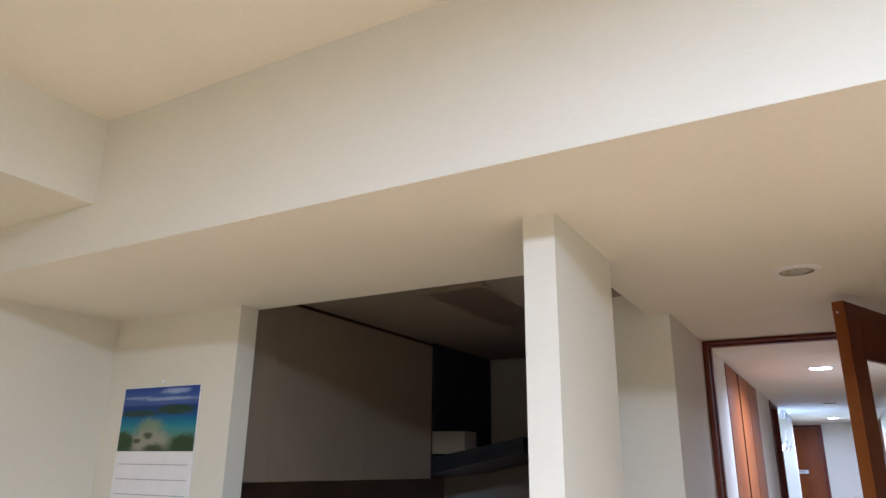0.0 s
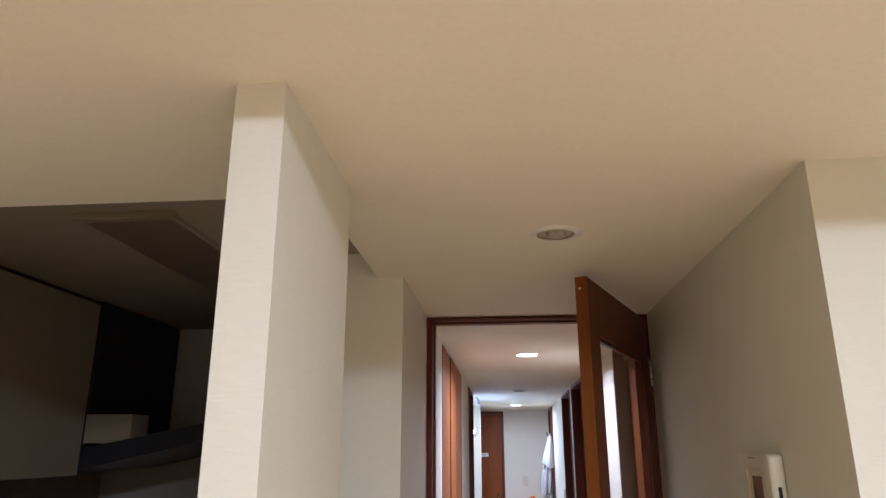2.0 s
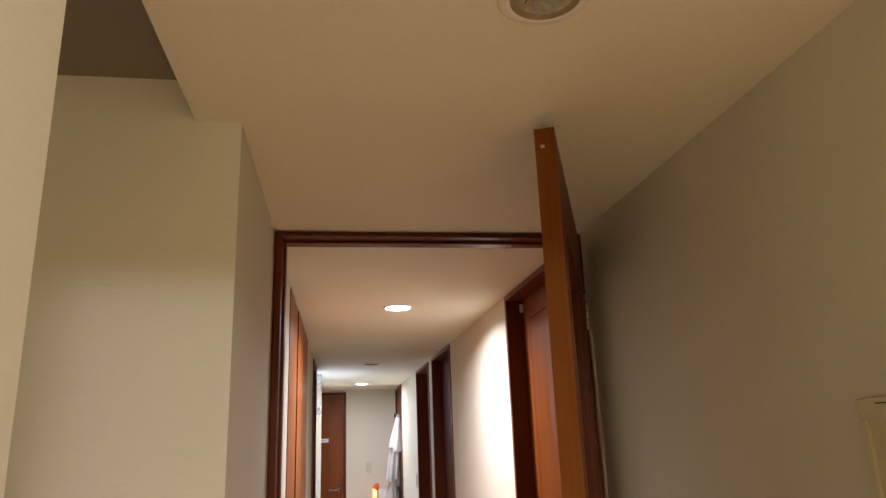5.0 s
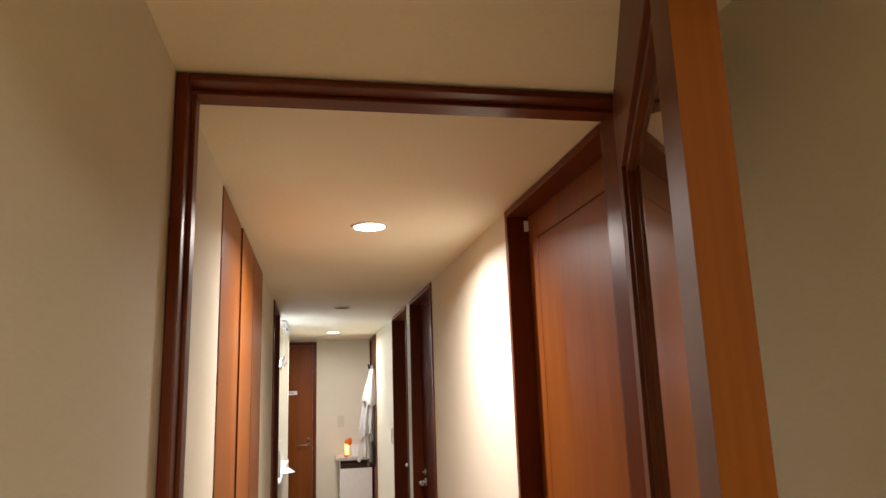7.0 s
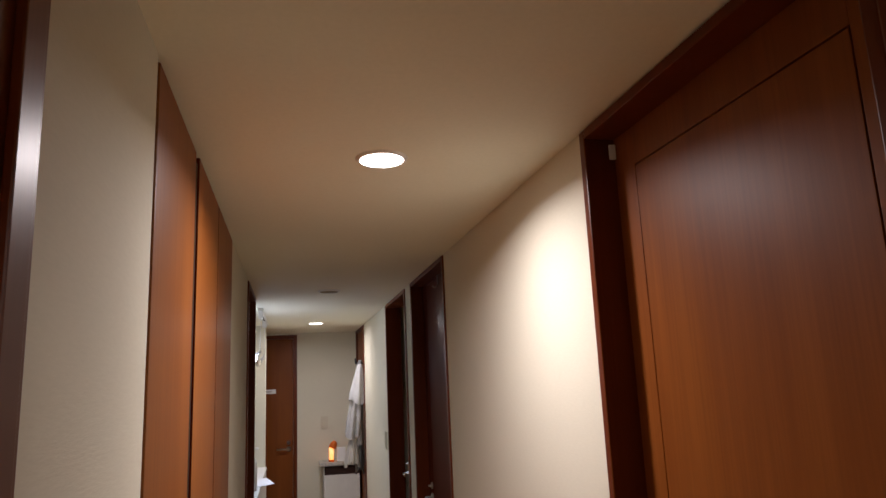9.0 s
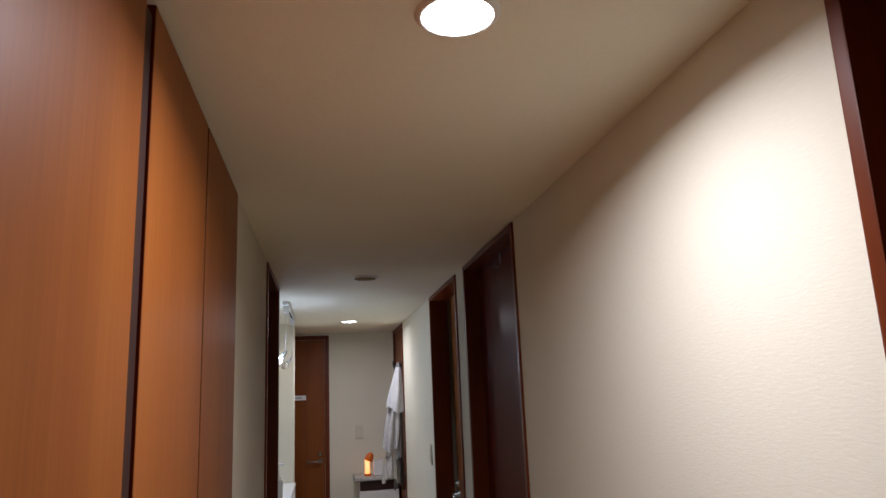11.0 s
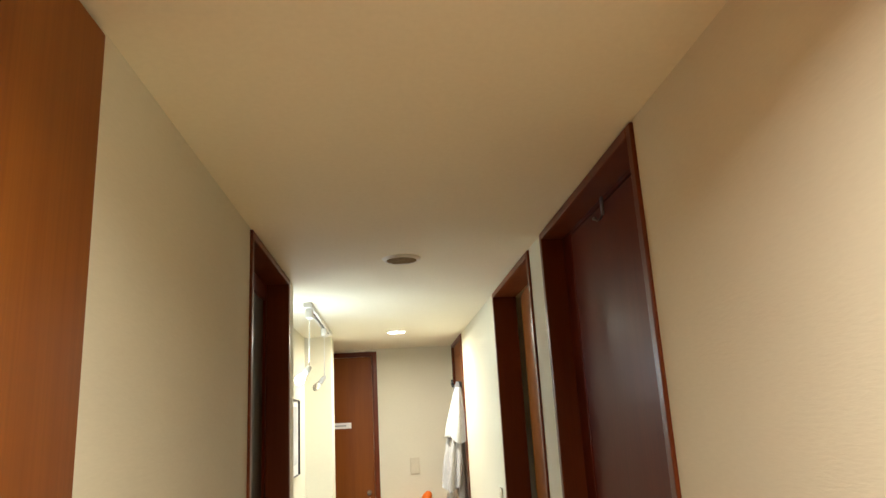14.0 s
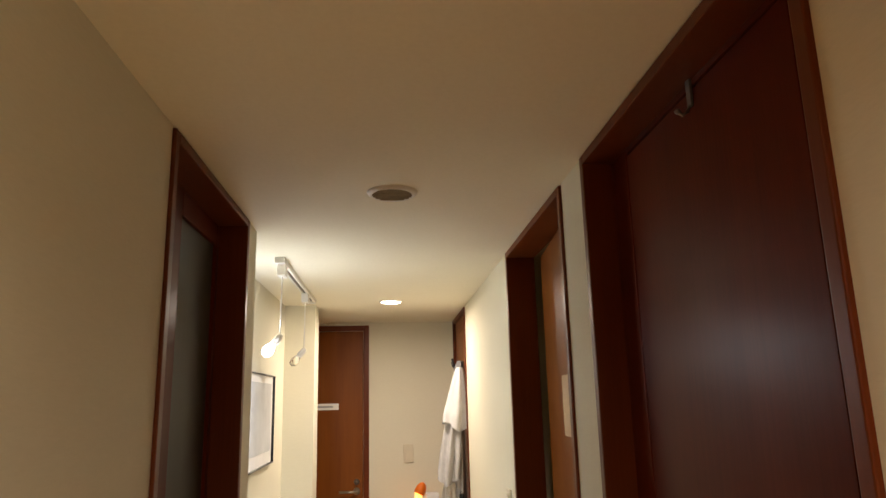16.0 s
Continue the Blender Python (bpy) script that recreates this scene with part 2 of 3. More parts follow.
structure("wall_west", boxes((-0.80, -0.51, -0.674, 0.654, 0, 2.2), (-0.51, XL, -0.674, 0.654, 0, H), (-0.60, XL, 2.085, 3.10, 0, H),
                             (-0.70, XL, 3.825, 3.97, 0, H), (-1.05, XL, 5.72, 5.93, 0, H)), WALL, "cream textured wallpaper hall wall")
structure("wall_alcove", boxes((-0.70, -0.60, 3.97, 5.72, 0, H)), WALL, "cream wallpaper back wall of a shallow alcove")
structure("wall_north", boxes((-1.05, XR, Y_END, Y_END + 0.1, 0, H)), WALL, "cream wallpaper wall at the hall's end")
structure("wall_entry_side", boxes((-1.15, -1.05, 5.72, Y_END + 0.1, 0, H)), WALL, "cream wallpaper side wall")
structure("wall_partition", boxes((-0.506, -0.431, -1.852, -1.422, 0, H)), WALL, "white wallpapered end of a partition wall")
# unseen counter wall, made tall to keep floor bounce out of the kitchen
structure("wall_kitchen_counter", boxes((-1.76, -0.506, -1.852, -1.422, 0, 1.35)), WALL, "unseen low wall below the kitchen opening, raised to block bounce light")
structure("wall_calendar", boxes((-2.45, -1.76, -1.485, -1.40, 0, H)), WALL, "cream wallpaper wall beside the kitchen")
structure("wall_living_east", boxes((XR + 0.1, 2.3, -1.49, -1.39, 0, H), (2.2, 2.3, -6.6, -1.49, 0, 2.6)), WALL, "cream wallpaper living room walls")
structure("wall_living_west", boxes((-2.55, -2.45, -6.6, 0.75, 0, 2.6)), WALL, "cream wallpaper living room wall")
structure("wall_south", boxes((-2.45, 2.2, -6.6, -6.5, 0, 2.6)), WALL, "cream wallpaper wall")
structure("wall_kitchen_end", boxes((-2.45, -0.80, 0.62, 0.72, 0, 2.2)), KITCHEN_WALL_SHADED, "kitchen end wall coloured darker for shade")
structure("wall_wash_room", boxes((1.45, 1.55, 3.3, 4.6, 0, H), (XR + 0.1, 1.45, 3.3, 3.4, 0, H), (XR + 0.1, 1.45, 4.5, 4.6, 0, H)), WALL, "cream wallpaper walls of a small room")
structure("beam", boxes((-2.45, 2.2, -2.14, -1.39, H + 0.0008, 2.6)), WALL, "deep white wallpapered ceiling beam")
structure("ceiling_hall", boxes((-1.05, XR + 0.1, 0.62, Y_END + 0.1, H, H + 0.1)), CEIL, "low off-white hall ceiling")
structure("ceiling_passage", boxes((-0.51, XR + 0.1, -1.3898, 0.62, H, H + 0.1), (-2.45, 2.2, -2.1398, -1.39, H, H + 0.0006)), CEIL, "low off-white passage ceiling and soffit")
structure("ceiling_wash_room", boxes((XR + 0.1, 1.55, 3.3, 4.6, H, H + 0.1)), CEIL, "low off-white ceiling")
structure("ceiling_kitchen", boxes((-2.45, -0.51, -1.40, 0.62, 2.2, 2.3)), KITCHEN_CEIL_SHADED, "kitchen ceiling coloured darker for shade")
structure("ceiling_living", boxes((-1.69, 2.2, -6.5, -2.14, 2.53, 2.63)), CEIL, "off-white living room ceiling")
structure("ceiling_dropped_box", boxes((-2.45, -1.69, -6.5, -2.14, 2.27, 2.63)), WALL, "white wallpapered boxed ceiling beam")


# ---- doors ----
def casing(door, side, wall_x, y0, y1, depth):
    """Two jambs and a head round an opening in a side wall; side +1: the wall lies towards +x."""
    face = wall_x - side * 0.008
    back = wall_x + side * depth
    w = 0.025
    lo, hi = sorted((face, back))
    for a, b in ((y0, y0 + w), (y1 - w, y1)):
        part("jamb", boxes((lo, hi, a, b, 0, H - 0.004), bev=0.003), FRAME_WOOD, door)
    part("head", boxes((lo, hi, y0 + w, y1 - w, H - 0.026, H - 0.004), bev=0.003), FRAME_WOOD, door)


def leaf_panelled(door, side, x, y0, y1, z1, mat, margin=0.085, rail=0.085, groove=0.0032):
    """A leaf whose middle field is parted from its rim by a fine groove."""
    s = side
    g = groove
    top = z1 - rail
    def xr(a, b):
        return tuple(sorted((x + s * a, x + s * b)))
    leaf = part("door_leaf", boxes((*xr(0.008, 0.036), y0, y1, 0.006, z1)), GAP, door)
    f = xr(0.0, 0.008)
    part("stile", boxes((*f, y0, y0 + margin, 0.006, z1), bev=0.001), mat, leaf)
    part("stile", boxes((*f, y1 - margin, y1, 0.006, z1), bev=0.001), mat, leaf)
    part("rail", boxes((*f, y0 + margin, y1 - margin, top, z1), bev=0.001), mat, leaf)
    part("rail", boxes((*f, y0 + margin, y1 - margin, 0.006, 0.09), bev=0.001), mat, leaf)
    part("field", boxes((*f, y0 + margin + g, y1 - margin - g, 0.09 + g, top - g), bev=0.001), mat, leaf)
    return leaf


def lever(parent, at, normal, along):
    """A lever handle with a round rose and a turn above it."""
    n, a = Vector(normal), Vector(along)
    p = Vector(at)
    turn = n.to_track_quat("Z", "Y").to_matrix().to_4x4()
    h = part("handle", lathe([(0, 0.0), (0.024, 0.0), (0.024, 0.006), (0.009, 0.009), (0.009, 0.04), (0, 0.04)], p, 20, turn), STEEL, parent, "brushed steel lever handle", True)
    part("lever", tube([p + n * 0.036, p + n * 0.04 + a * 0.03, p + n * 0.04 + a * 0.115], 0.008), STEEL, h, "", True)
    part("thumb_turn", lathe([(0, 0.0), (0.018, 0.0), (0.018, 0.007), (0.006, 0.009), (0.006, 0.022), (0, 0.022)], p + Vector((0, 0, 0.06)), 20, turn), STEEL, parent, "", True)


# door to the first room
d = thing("door_2", (XR, 0.52, 0), "closed cherry veneer hall door with a grooved field", "door", "hall doors", "structure")
casing(d, 1, XR, 0.115, 0.925, 0.1)
leaf_panelled(d, 1, XR + 0.065, 0.141, 0.899, 2.093, WOOD, 0.084)
part("latch_strip", boxes((XR + 0.050, XR + 0.064, 0.889, 0.898, 2.045, 2.08), bev=0.002), WHITE, d, "small white plastic buffer")

d = thing("door_3", (XR, 2.85, 0), "closed dark-stained wooden hall door with a fine groove", "door", "hall doors", "structure")
casing(d, 1, XR, 2.42, 3.27, 0.12)
leaf_panelled(d, 1, XR + 0.06, 2.446, 3.244, 2.093, DARK_WOOD, 0.093, 0.012, 0.0055)
hook = part("over_door_hook", boxes((XR + 0.054, XR + 0.0592, 2.818, 2.832, 2.045, 2.0932), bev=0.001), WORN_STEEL, d, "small steel over-door hook")
part("hook_tip", tube([(XR + 0.056, 2.825, 2.049), (XR + 0.050, 2.825, 2.036), (XR + 0.041, 2.825, 2.030), (XR + 0.034, 2.825, 2.034)], 0.0032), WORN_STEEL, hook, "", True)
part("hook_ball", lathe([(0, -0.0055), (0.0045, -0.003), (0.0055, 0), (0.0045, 0.003), (0, 0.0055)], (XR + 0.033, 2.825, 2.036), 14), WORN_STEEL, hook, "", True)
lever(d, (XR + 0.06, 3.16, 0.98), (-1, 0, 0), (0, -1, 0))

# washroom door, ajar
d = thing("door_4", (XR, 3.9, 0), "wooden hall door standing ajar with a faded paper notice", "door", "hall doors", "structure")
casing(d, 1, XR, 3.47, 4.32, 0.1)
AJAR = Matrix.Translation((XR + 0.052, 3.515, 0)) @ pose(0, 0, 0, 0, 0, -5.0)
leaf = part("door_leaf", boxes((0.0, 0.035, -0.015, 0.757, 0.006, 2.09), bev=0.002), WOOD, d)
notice = part("paper_notice", boxes((-0.0025, -0.0005, 0.25, 0.41, 1.46, 1.64)), NOTICE, d, "faded beige paper notice")
for o in (leaf, notice):
    for v in o.data.vertices:
        v.co = AJAR @ (v.co + ORG[d]) - ORG[d]
lever(d, AJAR @ Vector((0, 0.69, 0.98)), AJAR.to_3x3() @ Vector((-1, 0, 0)), AJAR.to_3x3() @ Vector((0, -1, 0)))

d = thing("door_5", (XR, 6.2, 0), "dark cherry wooden door hung with coats", "door", "hall doors", "structure")
casing(d, 1, XR, 5.84, 6.60, 0.05)
leaf_panelled(d, 1, XR + 0.012, 5.866, 6.574, 2.093, WOOD)

d = thing("door_6", (XL, 3.46, 0), "recessed greyish door in a mahogany frame", "door", "hall doors", "structure")
casing(d, -1, XL, 3.10, 3.825, 0.12)
lf6 = part("door_leaf", boxes((-0.54, -0.505, 3.126, 3.44, 0.006, 2.093), bev=0.002), DARK_WOOD, d, "dark wooden door leaf")
part("stile", boxes((-0.54, -0.505, 3.772, 3.799, 0.006, 2.093), bev=0.002), DARK_WOOD, lf6)
part("rail", boxes((-0.54, -0.505, 3.44, 3.772, 2.03, 2.093), bev=0.002), DARK_WOOD, lf6)
part("rail", boxes((-0.54, -0.505, 3.44, 3.772, 0.006, 0.12), bev=0.002), DARK_WOOD, lf6)
part("panel", boxes((-0.53, -0.515, 3.44, 3.772, 0.12, 2.03)), TAUPE, lf6, "grey panel")

# entrance-side door in the end wall
d = thing("door_7", (-0.5, Y_END, 0), "closed cherry wooden door with a name strip", "door", "hall doors", "structure")
part("jamb", boxes((-0.19, -0.152, Y_END - 0.012, Y_END + 0.03, 0, 2.10), bev=0.003), FRAME_WOOD, d)
part("jamb", boxes((-0.93, -0.892, Y_END - 0.012, Y_END + 0.03, 0, 2.10), bev=0.003), FRAME_WOOD, d)
part("head", boxes((-0.892, -0.19, Y_END - 0.012, Y_END + 0.03, 2.062, 2.10), bev=0.003), FRAME_WOOD, d)
part("door_leaf", boxes((-0.890, -0.192, Y_END - 0.006, Y_END + 0.02, 0.006, 2.060), bev=0.002), WOOD, d)
strip = part("name_strip", boxes((-0.56, -0.36, Y_END - 0.009, Y_END - 0.0065, 1.522, 1.565)), PAPER, d, "white name strip")
part("print", boxes((-0.53, -0.40, Y_END - 0.0105, Y_END - 0.0092, 1.538, 1.549)), INK, strip)
lever(d, (-0.235, Y_END - 0.006, 0.985), (0, -1, 0), (-1, 0, 0))

# door at the kitchen's far end
d = thing("door_8", (-1.15, 0.62, 0), "closed dark brown door at the kitchen's far end", "door", "", "structure")
part("door_leaf", boxes((-1.435, -0.84, 0.606, 0.6195, 0.014, 1.995), bev=0.002), DARK_WOOD, d)
part("jamb", boxes((-1.466, -1.436, 0.600, 0.6195, 0.014, 2.02), bev=0.002), FRAME_WOOD, d)
part("head", boxes((-1.436, -0.84, 0.600, 0.6195, 1.996, 2.02), bev=0.002), FRAME_WOOD, d)

# living room door: frame across the passage, glazed leaf swung open
d = thing("door_1", (0, 0, 0), "open glazed cherry door in a mahogany frame", "door", "", "structure")
for a, b in ((XL + 0.001, XL + 0.022), (XR - 0.022, XR - 0.001)):
    part("jamb", boxes((a, b, -0.008, 0.105, 0, H - 0.003), bev=0.004), FRAME_WOOD, d)
part("head", boxes((XL + 0.022, XR - 0.022, -0.008, 0.105, H - 0.016, H - 0.003), bev=0.003), FRAME_WOOD, d)
part("stop", boxes((XL + 0.022, XR - 0.022, 0.035, 0.075, H - 0.024, H - 0.016), bev=0.002), FRAME_WOOD, d)
part("stop", boxes((XL + 0.022, XL + 0.030, 0.035, 0.075, 0, H - 0.024), bev=0.002), FRAME_WOOD, d)
LEAF = Matrix.Translation((0.398, -0.012, 0)) @ pose(0, 0, 0, 0, 0, -22.7 + 180) @ pose(-0.036, 0, 0)
LW, LT, LZ = 0.80, 0.036, 2.088      # the leaf runs along its own y from the hinge


def leaf_part(name, rows, mat, parent=None, bev=0.0015):
    bm = boxes(*rows, bev=bev)
    bmesh.ops.transform(bm, matrix=LEAF, verts=bm.verts)
    return part(name, bm, mat, parent or d)


lf = leaf_part("door_leaf", [(0, LT, 0.0, 0.105, 0.008, LZ)], LEAF_WOOD)
leaf_part("stile", [(0, LT, LW - 0.105, LW - 0.001, 0.008, LZ)], LEAF_WOOD, lf)
leaf_part("edge_band", [(0, LT, LW - 0.001, LW, 0.008, LZ)], EDGE_WOOD, lf, 0)
leaf_part("rail", [(0, LT, 0.105, LW - 0.105, LZ - 0.16, LZ)], LEAF_WOOD, lf)
leaf_part("rail", [(0, LT, 0.105, LW - 0.105, 0.008, 0.25)], LEAF_WOOD, lf)
for a, b, c, e in ((0.105, 0.117, 0.25, LZ - 0.16), (LW - 0.117, LW - 0.105, 0.25, LZ - 0.16)):
    leaf_part("glazing_bead", [(0.008, LT - 0.008, a, b, c, e)], LEAF_WOOD, lf)
leaf_part("glazing_bead", [(0.008, LT - 0.008, 0.117, LW - 0.117, LZ - 0.172, LZ - 0.16)], LEAF_WOOD, lf)
leaf_part("pane", [(LT / 2 - 0.002, LT / 2 + 0.002, 0.110, LW - 0.110, 0.25, LZ - 0.165)], GLASS, lf, 0)
leaf_part("sticker", [(0.019, 0.026, LW, LW + 0.0008, 2.050, 2.056)], STEEL, lf, 0)
for z in (1.835, 0.30):
    hinge = leaf_part("hinge", [(-0.0015, 0.0005, 0.001, 0.034, z, z + 0.10)], BRONZE, lf, 0)
    knuckle = LEAF @ Vector((-0.005, -0.006, z))
    part("knuckle", lathe([(0, 0), (0.006, 0), (0.006, 0.1), (0, 0.1)], knuckle, 16), STEEL, hinge, "", True)
    for k in range(3):
        part("knuckle_joint", lathe([(0.0062, 0), (0.0064, 0.001), (0.0062, 0.002)], knuckle + Vector((0, 0, 0.024 + 0.025 * k)), 16), BLACK, hinge)

# ---- closet ----
c = thing("closet", (-0.73, 1.38, 0), "floor-to-ceiling built-in closet with honey cherry veneer doors", "closet")
part("body", boxes((-1.03, -0.455, 0.656, 2.083, 0, H - 0.002)), GAP, c)
for a, b, proud in ((0.660, 1.112, 0.003), (1.150, 1.590, 0.006), (1.603, 2.082, 0.006)):
    part("door", boxes((-0.453, XL + proud, a, b, 0.04, H - 0.012), bev=0.0015), LIGHT_WOOD, c)
part("edge_strip", boxes((-0.450, XL + 0.0055, 1.1485, 1.1505, 0.04, H - 0.013)), DARK_WOOD, c, "dark door edge")
part("pull_channel", boxes((-0.453, XL + 0.0012, 1.1125, 1.1484, 0.04, H - 0.03)), GAP, c, "dark recessed pull channel")
part("edge_strip", boxes((-0.450, XL + 0.0052, 1.6015, 1.6035, 0.04, H - 0.013)), GAP, c, "dark door edge")
part("joint", boxes((-0.453, XL + 0.002, 1.5905, 1.6010, 0.04, H - 0.02)), GAP, c, "dark joint between the doors")


# ---- ceiling lights and vent ----
def ring(r0, r1, drop):
    return [(r0, 0.004), (r0, -drop), (r0 + 0.004, -drop - 0.001), (r1 - 0.003, -drop * 0.6), (r1, 0.0)]


def downlight(at, lit):
    label = "round lit flush ceiling downlight with white rim" if lit else "round unlit recessed ceiling downlight with white rim"
    t = thing("ceiling_downlight", (*at, H), label, "ceiling light", "ceiling downlights")
    if lit:
        part("rim", lathe(ring(0.055, 0.066, 0.006), (*at, H), 48), WHITE, t, "", True)
        part("diffuser", lathe([(0.0551, 0.0), (0.054, -0.006), (0.033, -0.0085), (0, -0.009)], (*at, H), 48), LAMP_GLOW, t, "glowing white diffuser", True)
    else:
        part("rim", lathe(ring(0.047, 0.064, 0.006), (*at, H), 48), WHITE, t, "", True)
        # the fitting is flat; this brown ring paints the shadow inside its recess
        part("baffle", lathe([(0.0471, -0.005), (0.046, -0.0015), (0.038, -0.001)], (*at, H), 48), VENT, t, "dark inner ring painted as the recess's shadow", True)
        part("reflector", lathe([(0.0381, -0.002), (0.030, -0.0012), (0, -0.001)], (*at, H), 48), DULL, t, "dull reflector", True)
        bulb = (at[0] + 0.006, at[1] + 0.004, H)
        part("bulb", lathe([(0.0, -0.011), (0.014, -0.010), (0.022, -0.005), (0.024, -0.001)], bulb, 24), DULL, t, "", True)
        part("bulb_base", boxes((bulb[0] - 0.030, bulb[0] - 0.022, bulb[1] - 0.012, bulb[1] + 0.012, H - 0.006, H - 0.001), bev=0.001), VENT, t)
    return t


downlight((0.012, -1.085), False)
downlight(LAMP_2, True)
downlight(LAMP_3, True)

v = thing("ceiling_vent", (0.005, 3.546, H), "round ceiling air vent with dusty brown slats", "vent")
part("rim", lathe(ring(0.053, 0.068, 0.008), (0.005, 3.546, H), 48), WHITE, v, "", True)
part("backing", lathe([(0.0535, -0.001), (0, -0.001)], (0.005, 3.546, H), 40), VENT, v)
for i in range(7):
    y = 3.546 - 0.042 + i * 0.014
    w = math.sqrt(0.053 ** 2 - (y - 3.546) ** 2)
    part("slat", boxes((0.005 - w, 0.005 + w, y - 0.002, y + 0.002, H - 0.009, H - 0.001)), VENT, v)

t = thing("living_ceiling_light", (LIVING_LAMP[0], LIVING_LAMP[1], 2.53), "round lit white ceiling light", "ceiling light")
part("base", lathe([(0, 0.0), (0.20, 0.0), (0.20, -0.02), (0, -0.02)], (LIVING_LAMP[0], LIVING_LAMP[1], 2.53), 40), WHITE, t, "", True)
part("shade", lathe([(0.20, -0.012), (0.28, -0.015), (0.29, -0.035), (0.26, -0.05), (0, -0.055)], (LIVING_LAMP[0], LIVING_LAMP[1], 2.53), 48), LIVING_GLOW, t, "glowing white shade", True)

# ---- pendant track ----
TX = -0.42
t = thing("lighting_track", (TX, 4.9, H), "short white ceiling lighting track with a dark slot", "lighting track")
part("rail", boxes((TX - 0.017, TX - 0.006, 4.38, 5.48, H - 0.02, H), (TX + 0.006, TX + 0.017, 4.38, 5.48, H - 0.02, H), bev=0.0015), WHITE, t)
part("slot", boxes((TX - 0.006, TX + 0.006, 4.39, 5.47, H - 0.012, H - 0.0005)), GAP, t)
part("end_cap", boxes((TX - 0.019, TX + 0.019, 4.365, 4.40, H - 0.023, H), bev=0.002), WHITE, t)
part("end_cap", boxes((TX - 0.019, TX + 0.019, 5.46, 5.495, H - 0.023, H), bev=0.002), WHITE, t)


def pendant(y, lit):
    label = "white pendant cord with a bare lit bulb" if lit else "white pendant cord with a clear unlit bulb"
    p = thing("pendant_light", (TX, y, H - 0.02), label, "pendant light", "track pendants")
    part("plug", boxes((TX - 0.016, TX + 0.016, y - 0.035, y + 0.035, H - 0.065, H - 0.018), bev=0.004), WHITE, p)
    part("cord", tube([(TX, y, H - 0.06), (TX - 0.001, y, 1.95), (TX - 0.002, y, 1.83)], 0.0027), WHITE, p, "", True)
    tilt = pose(0, 0, 0, 0, 40, 0)
    part("socket", lathe([(0, 0.012), (0.006, 0.010), (0.013, -0.002), (0.014, -0.035), (0.012, -0.038), (0, -0.038)], (TX - 0.002, y, 1.825), 24, tilt), WHITE, p, "", True)
    part("bulb", lathe([(0, -0.036), (0.010, -0.038), (0.013, -0.046), (0.020, -0.060), (0.0215, -0.072), (0.0165, -0.085), (0.008, -0.092), (0, -0.094)], (TX - 0.002, y, 1.825), 28, tilt),
         BULB_GLOW if lit else CLEAR, p, "glowing bulb" if lit else "clear glass bulb", True)
    return p


pendant(4.44, True)
pendant(5.17, False)

# ---- picture in the alcove ----
p = thing("picture_frame", (-0.60, 4.95, 1.30), "thin dark framed pale grey print on the wall", "picture")
y0, y1, z0, z1 = 4.50, 5.32, 1.295, 1.71
for r in ((y0, y0 + 0.005, z0, z1), (y1 - 0.005, y1, z0, z1), (y0 + 0.005, y1 - 0.005, z0, z0 + 0.005), (y0 + 0.005, y1 - 0.005, z1 - 0.005, z1)):
    part("frame_bar", boxes((-0.599, -0.578, *r), bev=0.002), BLACK, p)
ART = plain("pale grey print", (0.55, 0.56, 0.56), 0.7, 0, 0.15, 5.0, 0)
part("mat", boxes((-0.598, -0.590, y0 + 0.005, y1 - 0.005, z0 + 0.005, z1 - 0.005)), PAPER, p)
part("print", boxes((-0.5899, -0.588, y0 + 0.05, y1 - 0.05, z0 + 0.06, z1 - 0.04)), ART, p, "pale grey abstract print")

# ---- alcove cabinet and what lies on it ----
cab = thing("alcove_cabinet", (-0.5, 4.85, 0), "low white cabinet standing in the alcove", "cabinet")
part("body", boxes((-0.598, -0.425, 3.98, 5.71, 0.0, 0.90), bev=0.003), WHITE, cab)
part("top", boxes((-0.598, -0.412, 3.975, 5.715, 0.90, 0.925), bev=0.004), WHITE, cab)
for i in range(4):
    a = 3.985 + i * 0.4325
    part("door", boxes((-0.425, -0.415, a, a + 0.425, 0.05, 0.895), bev=0.002), WHITE, cab)
pp = thing("loose_papers", (-0.48, 4.62, 0.925), "loose white papers lying on the cabinet", "paper")
for i, (dx, dy, tw) in enumerate(((0, 0, 3), (0.012, 0.02, -8), (0.03, -0.03, 14))):
    bm = bmesh.new()
    n = 8
    grid = [[bm.verts.new(((u / n - 0.5) * 0.19, (w / n - 0.5) * 0.27, 0.022 * (u / n) ** 3 * (0.4 + 0.6 * w / n) * (i == 2))) for w in range(n + 1)] for u in range(n + 1)]
    for u in range(n):
        for w in range(n):
            bm.faces.new((grid[u][w], grid[u + 1][w], grid[u + 1][w + 1], grid[u][w + 1]))
    r = bmesh.ops.extrude_face_region(bm, geom=bm.faces[:])
    bmesh.ops.translate(bm, verts=[e for e in r["geom"] if isinstance(e, bmesh.types.BMVert)], vec=(0, 0, 0.0012))
    bmesh.ops.recalc_face_normals(bm, faces=bm.faces)
    bmesh.ops.transform(bm, matrix=pose(-0.475 + dx, 4.62 + dy, 0.9255 + 0.0025 * i, 0, 0, tw), verts=bm.verts)
    part("sheet", bm, PAPER, pp)
b = thing("pump_bottle", (-0.465, 4.33, 0.925), "white plastic pump bottle", "bottle")
part("body", lathe([(0, 0), (0.034, 0), (0.036, 0.01), (0.036, 0.17), (0.028, 0.195), (0.013, 0.205), (0.013, 0.215), (0, 0.215)], (-0.465, 4.33, 0.925), 28), WHITE, b, "", True)
